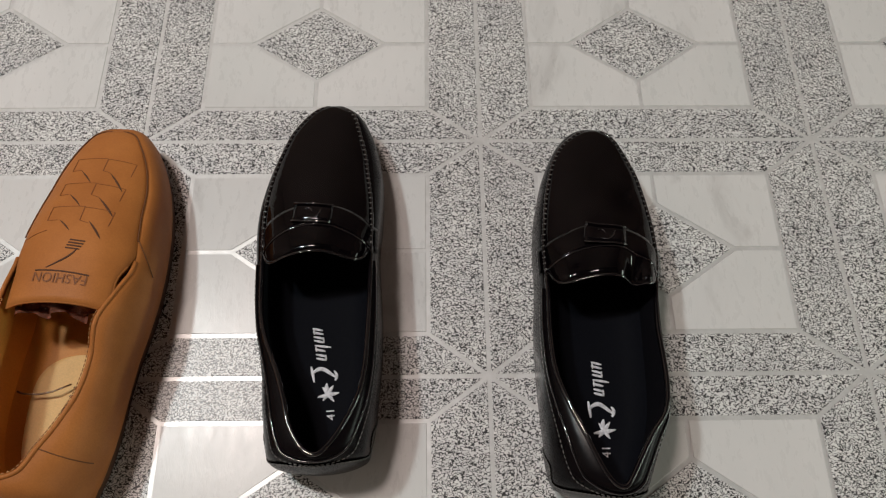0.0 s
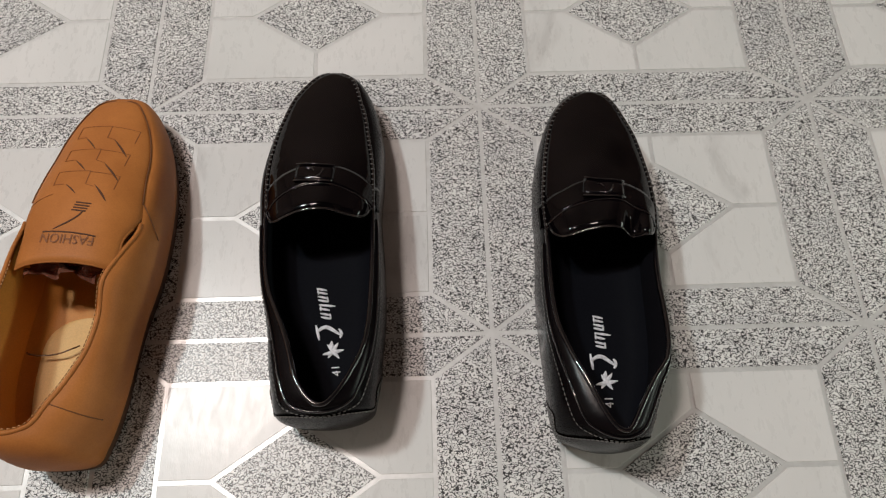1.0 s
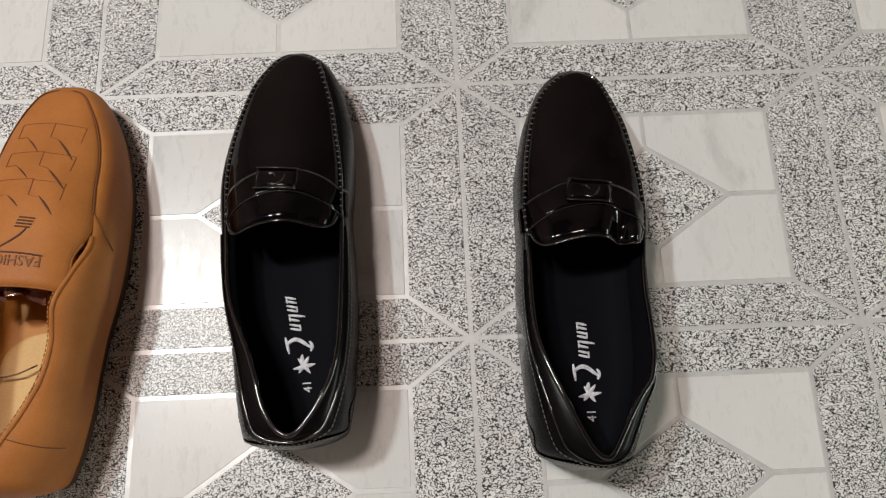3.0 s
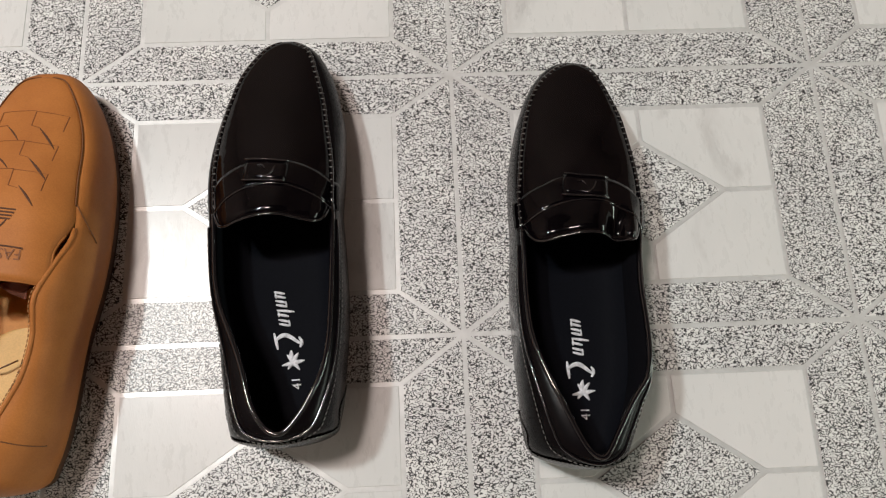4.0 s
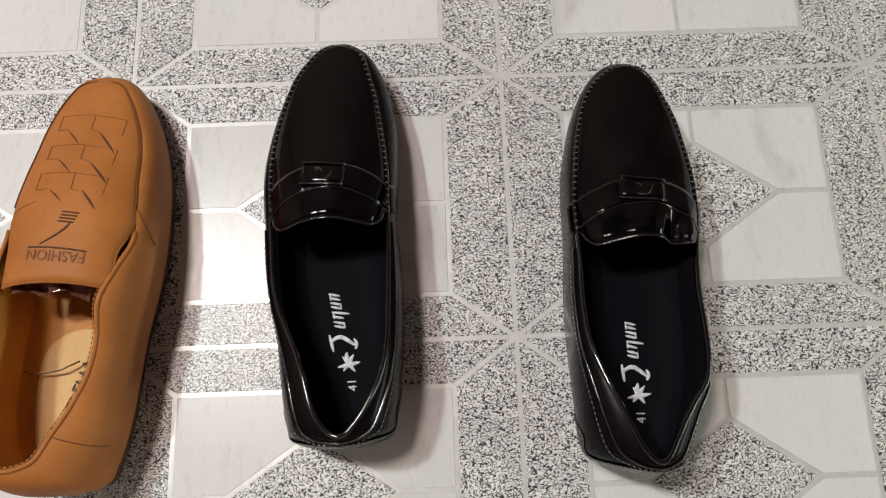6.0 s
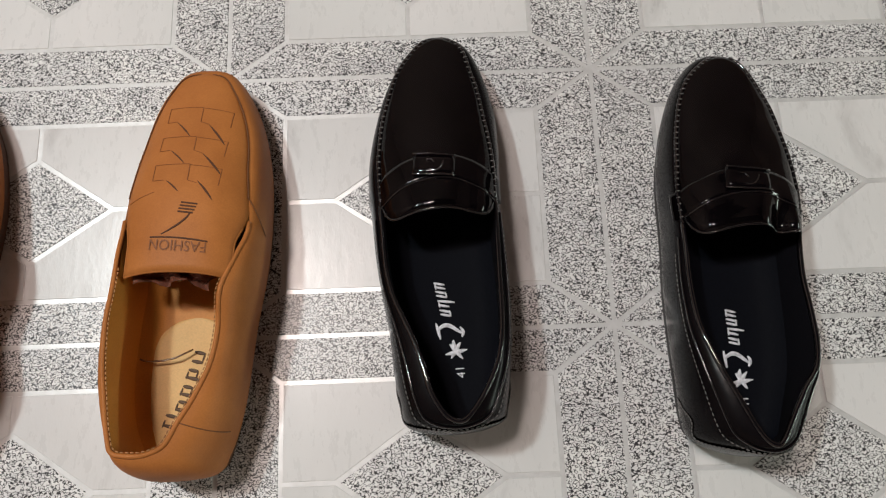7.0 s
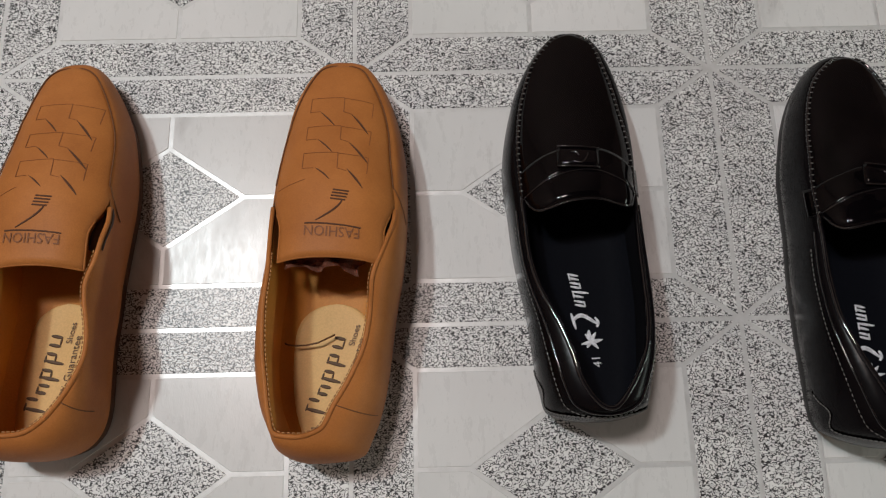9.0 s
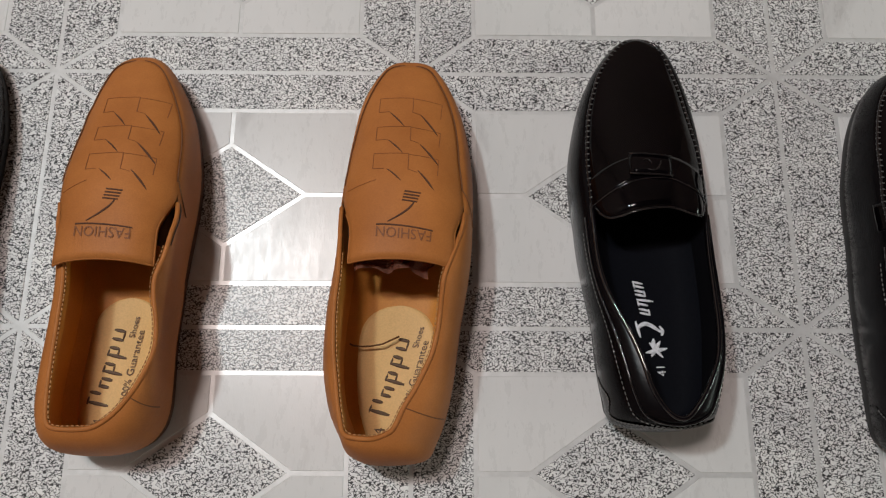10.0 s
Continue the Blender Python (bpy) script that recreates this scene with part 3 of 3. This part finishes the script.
        if side < 0:
            continue
        bm = bmesh.new()
        tube_into(bm, [last.wall(side, 0.62 - 0.07 * f, 1 - 0.45 * f, 0.0006) for f in steps(0, 1, 12)], 0.0004, 5)
        part("flank_seam", bm, JOINT, thing)
    # woven relief: dark slits and fine joint lines, set out in metres on the apron
    def u_of(x, y, lift):
        s = max(0.40, min(0.985, (y - 0.017) / (length - 0.026)))
        mid = skin(s, 0).x
        return skin(s, max(-1.0, min(1.0, (x - mid) / half(s))), 0.0002 + lift)

    woven = lambda x, y, lift: u_of(x + weave[0], y + weave[1], lift)
    for x0, y0, x1, y1 in ((-0.0095, 0.2370, 0.0018, 0.2246), (0.0127, 0.2350, 0.0250, 0.2192), (-0.0088, 0.2132, 0.0022, 0.2026),
                           (0.0130, 0.2108, 0.0266, 0.1950), (-0.0076, 0.1900, 0.0026, 0.1808), (0.0131, 0.1896, 0.0244, 0.1756)):
        bm = bmesh.new()
        ribbon_into(bm, [(x0 + (x1 - x0) * f + 0.0006 * math.sin(3.1 * f), y0 + (y1 - y0) * f) for f in steps(0, 1, 8)], 0.0015 if x0 > 0 else 0.0011, woven, 0.8)
        part("woven_slit", bm, SEAM, apron, "dark cut slit in the woven pattern")
    # between the slits, fine pressed lines that frame the woven bands
    line = lambda pts, w: strip("woven_line", pts, w, woven, PRESSED, apron)
    straight = lambda x0, y0, x1, y1, w: line([(x0 + (x1 - x0) * f, y0 + (y1 - y0) * f) for f in steps(0, 1, 5)], w)
    for y_top, y_low in ((0.2500, 0.2372), (0.2248, 0.2131), (0.2024, 0.1899)):
        straight(-0.0172, y_top - 0.0006, 0.0062, y_top, 0.00034)
        straight(-0.0172, y_top - 0.0006, -0.0170, y_low, 0.00050)
        straight(-0.0172, y_low, -0.0093, y_low + 0.0002, 0.00034)
        straight(0.0062, y_top, 0.0066, y_low, 0.00060)
        straight(0.0064, y_top - 0.0006, 0.0264, y_top - 0.0026, 0.00030)
        straight(0.0266, y_top - 0.0026, 0.0262, y_low - 0.0030, 0.00045)
        straight(0.0066, y_low, 0.0128, y_low - 0.0018, 0.00030)
    straight(-0.0330, 0.1755, -0.0140, 0.1815, 0.00030)
    # burnt-in emblem: bars, a tail and a rule, with the word below
    ex = hang - 0.006
    burnt = lambda x, y, lift: u_of(x, y + weave[2], lift)
    bm = bmesh.new()
    for d in (0.0, 0.0022, 0.0044, 0.0066):
        ribbon_into(bm, [(ex + x, 0.1736 - d - 0.10 * (x - 0.006)) for x in steps(0.0060 - d * 0.2, 0.0165 - d * 0.3, 4)], 0.0012, burnt)
    ribbon_into(bm, [(ex + 0.0125 - 0.016 * f ** 1.6, 0.1665 - 0.0150 * f) for f in steps(0, 1, 12)], 0.0015, burnt, 0.5)
    ribbon_into(bm, [(ex + x, 0.1497 - 0.07 * (x + 0.0105) + 2.0 * (x - 0.007) ** 2 * -1 + 0.0006) for x in steps(-0.0105, 0.0256, 12)], 0.0012, burnt)
    part("burnt_emblem", bm, SEAM, apron, "plain dark burnt-in emblem of bars")
    bm = bmesh.new()
    points, _ = flat_word("FASHION", 0.0098)
    wide = max(x for x, _ in points)
    word_into(bm, "FASHION", 0.0098, lambda x, y, lift: burnt(ex + 0.0256 - x * 0.036 / wide, 0.1462 - y + 0.05 * x, lift))
    part("burnt_word", bm, BURNT, apron, "faint burnt-in word")
    # collar binding and stitches
    arc = arc_stations(0.56)
    bm = bmesh.new()
    tube_into(bm, [last.rim(side, s) for side, s in arc], 0.0016, 8)
    part("collar_edge", bm, TAN, thing)
    bm = bmesh.new()
    inner = []
    for side, s in arc_stations(0.44):
        r = last.rim(side, s)
        c = Vector((last.middle(s), r.y * 0.94 + 0.01, r.z))
        inner.append(r.lerp(c, 0.0022 / max(0.004, (c - r).length)) + Vector((0, 0, 0.0006)))
    stitches_into(bm, even(inner, 0.0030), 0.0022, 0.00045)
    part("collar_stitching", bm, TAN_THREAD, thing, "light tan thread stitches")
    # Heel seam; its dark line also stands in for shading along a crease.
    bm = bmesh.new()
    tube_into(bm, [last.wall(1, 0.075 + 0.03 * f, 1 - 0.50 * f, 0.0001) for f in steps(0, 1, 10)], 0.0004, 5)
    part("heel_seam_shade", bm, JOINT, thing)
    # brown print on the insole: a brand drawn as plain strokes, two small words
    place = lambda u, v, lift: last.on_insole(print_x + print_lean * (u - 0.033) - v, u, 0.0015 + lift)
    for u, low, high in ((0.033, -0.004, 0.0105), (0.0395, 0.003, 0.0105), (0.0445, -0.001, 0.0060), (0.0495, -0.002, 0.0055), (0.0545, -0.0075, 0.0065), (0.0595, -0.001, 0.0060),
                         (0.0655, -0.0075, 0.0065), (0.0705, -0.001, 0.0060), (0.0765, -0.002, 0.0060), (0.0825, -0.002, 0.0060)):
        strip("print_bar", [(u + 0.22 * (low + (high - low) * f), low + (high - low) * f) for f in steps(0, 1, 6)], 0.0025, place, BROWN_PRINT, ins, 0.5)
    for u, v in ((0.036, 0.0100), (0.047, 0.0055), (0.057, 0.0058), (0.057, -0.0008), (0.068, 0.0058), (0.068, -0.0008), (0.0795, -0.0015)):
        strip("print_bar", [(u - 0.0025 + 0.005 * f, v) for f in steps(0, 1, 3)], 0.0014, place, BROWN_PRINT, ins, 0.6)
    for word, size, u, v in (("Shoes", 0.0062, 0.0780, -0.0092), ("Guarantee", 0.0073, 0.0520, -0.0152), ("100%", 0.0066, 0.0355, -0.0150)):
        bm = bmesh.new()
        word_into(bm, word, size, lambda x, y, lift: place(u + x, v + y, lift))
        part("printed_word", bm, BROWN_PRINT, ins, "small brown printed word")
    bm = bmesh.new()
    word_into(bm, "4", 0.010, lambda x, y, lift: place(0.019 + x, -0.004 + y, lift))
    part("size_print", bm, BROWN_PRINT, ins, "small brown size digit")
    thing.matrix_world = pose(at[0], at[1], 0, 0, 0, turn)
    return tagged(thing, label, "shoe", "row of loafers"), last


# the outlines of each shoe, left and right, from heel 0 to toe 1
GIRTH_PLAIN = ([(0, 0.0021), (0.02, -0.0289), (0.075, -0.0347), (0.14, -0.0373), (0.245, -0.0394), (0.33, -0.0431), (0.42, -0.0459), (0.5, -0.047), (0.58, -0.0486), (0.655, -0.0473), (0.735, -0.0428), (0.83, -0.0347), (0.895, -0.0257), (0.955, -0.0135), (0.985, -0.0035), (1, 0.0085)],
    [(0, 0.0021), (0.02, 0.031), (0.055, 0.0357), (0.145, 0.0402), (0.235, 0.0431), (0.325, 0.0441), (0.42, 0.0436), (0.53, 0.0425), (0.61, 0.0449), (0.68, 0.0459), (0.755, 0.0459), (0.825, 0.0431), (0.89, 0.0389), (0.955, 0.0305), (0.985, 0.0205), (1, 0.0085)])
TOP_PLAIN = ([(0, 0.003), (0.03, -0.008), (0.075, -0.014), (0.13, -0.0175), (0.19, -0.0225), (0.245, -0.0285), (0.3, -0.034), (0.37, -0.0375), (0.46, -0.0385), (0.55, -0.039), (0.635, -0.0392), (0.7, -0.0375), (0.77, -0.0343), (0.843, -0.0285), (0.9, -0.0225), (0.955, -0.0122), (0.985, -0.0045), (1, 0.0078)],
    [(0, 0.003), (0.02, 0.0115), (0.07, 0.0215), (0.13, 0.0298), (0.2, 0.0338), (0.29, 0.0355), (0.38, 0.0365), (0.46, 0.0373), (0.545, 0.038), (0.61, 0.0385), (0.675, 0.0376), (0.74, 0.0357), (0.823, 0.0332), (0.886, 0.0295), (0.967, 0.0235), (0.987, 0.0175), (1, 0.0078)])
GIRTH_CREASED = ([(0, 0.0021), (0.02, -0.0252), (0.035, -0.0331), (0.075, -0.0373), (0.165, -0.0399), (0.265, -0.0422), (0.39, -0.0431), (0.52, -0.0415), (0.63, -0.0418), (0.695, -0.041), (0.76, -0.0378), (0.83, -0.0336), (0.9, -0.0266), (0.95, -0.0189), (0.985, -0.0095), (1, 0.004)],
    [(0, 0.0021), (0.02, 0.0236), (0.06, 0.0294), (0.117, 0.0347), (0.165, 0.0389), (0.25, 0.042), (0.39, 0.0425), (0.52, 0.0425), (0.63, 0.0441), (0.7, 0.0436), (0.76, 0.042), (0.83, 0.0383), (0.9, 0.0326), (0.955, 0.024), (0.985, 0.016), (1, 0.004)])
TOP_CREASED = ([(0, 0.003), (0.06, -0.011), (0.12, -0.0185), (0.19, -0.027), (0.27, -0.0338), (0.36, -0.0358), (0.48, -0.036), (0.61, -0.0378), (0.67, -0.0363), (0.735, -0.0344), (0.8, -0.0315), (0.87, -0.027), (0.925, -0.0205), (0.97, -0.0098), (0.99, -0.0028), (1, 0.007)],
    [(0, 0.003), (0.03, 0.0105), (0.07, 0.0165), (0.117, 0.024), (0.14, 0.0285), (0.17, 0.0345), (0.225, 0.038), (0.3, 0.0388), (0.39, 0.0382), (0.48, 0.0395), (0.57, 0.0425), (0.635, 0.0426), (0.7, 0.0416), (0.765, 0.0396), (0.83, 0.0366), (0.89, 0.031), (0.945, 0.025), (0.985, 0.0175), (1, 0.007)])
GIRTH_STUFFED = ([(0, -0.004), (0.01, -0.0165), (0.02, -0.0215), (0.05, -0.0265), (0.1, -0.0346), (0.15, -0.039), (0.21, -0.042), (0.28, -0.0427), (0.355, -0.042), (0.42, -0.04), (0.5, -0.0392), (0.57, -0.0394), (0.62, -0.0389), (0.68, -0.0378), (0.74, -0.0368), (0.81, -0.035), (0.87, -0.032), (0.92, -0.0265), (0.965, -0.0182), (0.99, -0.0105), (1, 0.003)],
    [(0, -0.004), (0.012, 0.026), (0.055, 0.0347), (0.115, 0.0402), (0.19, 0.0438), (0.26, 0.0455), (0.335, 0.0475), (0.42, 0.0507), (0.5, 0.0522), (0.6, 0.0522), (0.68, 0.051), (0.745, 0.0488), (0.81, 0.0447), (0.865, 0.0397), (0.918, 0.0328), (0.965, 0.024), (0.99, 0.016), (1, 0.003)])
TOP_STUFFED = ([(0, -0.008), (0.004, -0.0195), (0.045, -0.0247), (0.124, -0.0287), (0.204, -0.032), (0.306, -0.0336), (0.374, -0.0332), (0.46, -0.0345), (0.54, -0.0365), (0.61, -0.0362), (0.67, -0.035), (0.74, -0.0335), (0.83, -0.03), (0.893, -0.0255), (0.945, -0.0198), (0.99, -0.011), (1, 0.002)],
    [(0, -0.008), (0.008, 0.001), (0.02, 0.0065), (0.072, 0.0127), (0.117, 0.0191), (0.16, 0.0242), (0.204, 0.0287), (0.268, 0.0318), (0.328, 0.0328), (0.385, 0.034), (0.46, 0.04), (0.54, 0.045), (0.64, 0.0427), (0.7, 0.0404), (0.77, 0.0385), (0.83, 0.0355), (0.893, 0.03), (0.945, 0.0232), (0.99, 0.0142), (1, 0.002)])
GIRTH_OPEN = ([(0, 0.004), (0.006, -0.017), (0.03, -0.028), (0.08, -0.0337), (0.14, -0.0348), (0.2, -0.0337), (0.27, -0.032), (0.36, -0.0305), (0.45, -0.0305), (0.57, -0.0325), (0.635, -0.032), (0.715, -0.0294), (0.8, -0.0268), (0.86, -0.0243), (0.918, -0.0187), (0.96, -0.0118), (0.985, -0.0072), (1, 0.006)],
    [(0, 0.004), (0.012, 0.025), (0.047, 0.038), (0.095, 0.0435), (0.16, 0.0445), (0.25, 0.0445), (0.35, 0.0465), (0.42, 0.0465), (0.53, 0.0482), (0.61, 0.05), (0.68, 0.05), (0.75, 0.0476), (0.83, 0.0428), (0.895, 0.0354), (0.945, 0.0275), (0.985, 0.0185), (1, 0.006)])
TOP_OPEN = ([(0, 0.002), (0.003, -0.01), (0.015, -0.0148), (0.08, -0.0165), (0.17, -0.0165), (0.256, -0.016), (0.366, -0.016), (0.44, -0.02), (0.52, -0.027), (0.6, -0.03), (0.68, -0.0285), (0.76, -0.0262), (0.83, -0.0235), (0.845, -0.0222), (0.915, -0.0172), (0.98, -0.0088), (1, 0.006)],
    [(0, 0.002), (0.003, 0.011), (0.015, 0.0183), (0.064, 0.0315), (0.118, 0.04), (0.18, 0.0462), (0.244, 0.0462), (0.31, 0.043), (0.36, 0.0425), (0.42, 0.0475), (0.5, 0.0505), (0.56, 0.0492), (0.62, 0.0475), (0.72, 0.046), (0.78, 0.0435), (0.845, 0.0384), (0.915, 0.0308), (0.98, 0.0198), (1, 0.006)])

black_loafer("black patent leather loafer with saddle strap and stitched seam", 0.0010, 3, (-0.1175, -0.074), 1.8, 0.288, GIRTH_PLAIN, TOP_PLAIN, 0.007,
             0.482, 0.595, -0.0017, 0.051, 0.0045, 0.13)
black_loafer("black patent leather loafer with a creased, dented vamp", 0.0035, 11, (0.0710, -0.095), -1.8, 0.286, GIRTH_CREASED, TOP_CREASED, 0.007,
             0.496, 0.614, 0.003, 0.045, 0.0035, 0.02)
tan_loafer("tan leather slip-on loafer stuffed with clear film", 5, (-0.3000, -0.097), -2.5, 0.291, 0.0056, 0.0336, 0.418, (0.077, 0.067, 0.074),
           GIRTH_STUFFED, TOP_STUFFED, -0.002, 0.25, (0.0, 0.0, 0.0))
tan_loafer("tan leather slip-on loafer with an open side gore", 8, (-0.4870, -0.092), 0.4, 0.288, 0.0092, 0.0318, 0.397, (0.069, 0.069, 0.069),
           GIRTH_OPEN, TOP_OPEN, -0.002, 0.17, (0.0085, -0.0070, -0.0058))
black_loafer("dark leather loafer at the end of the row", 0.0010, 21, (-0.632, -0.075), 1.0, 0.287, GIRTH_PLAIN, TOP_PLAIN, 0.007,
             0.467, 0.595, -0.0017, 0.051, 0.0045, 0.13)


# ---- small things inside the stuffed loafer ----
def crumpled_film(at, turn):
    bm = bmesh.new()
    rows = []
    for i in range(13):
        row = []
        for j in range(19):
            u, v = (j / 18 - 0.5) * 0.050, (i / 12 - 0.5) * 0.016
            n = noise.noise_vector(Vector((u * 120, v * 120, 2.0)))
            row.append(Vector((u + n.x * 0.005, v + n.y * 0.005, 0.010 * math.cos(u * 40) + n.z * 0.011)))
        rows.append(row)
    sheet_into(bm, rows, 0.0004)
    ob = new("film_stuffing", mesh_of("film_stuffing", bm, FILM, False))
    ob.matrix_world = pose(at[0], at[1], 0.058, -25, 0, turn)
    return tagged(ob, "crumpled clear film stuffed under the loafer's tongue", "packing")


crumpled_film((-0.2945, 0.029), -2.5)
bm = bmesh.new()
tube_into(bm, [(-0.3235, -0.0185, 0.036), (-0.3215, -0.0195, 0.0345), (-0.317, -0.0200, 0.033), (-0.310, -0.0195, 0.031), (-0.302, -0.0180, 0.031), (-0.296, -0.0150, 0.030), (-0.291, -0.0125, 0.029)], 0.0006, 6)
tagged(new("tag_cord", mesh_of("tag_cord", bm, CORD)), "thin brown plastic cord lying on the cream insole", "cord")
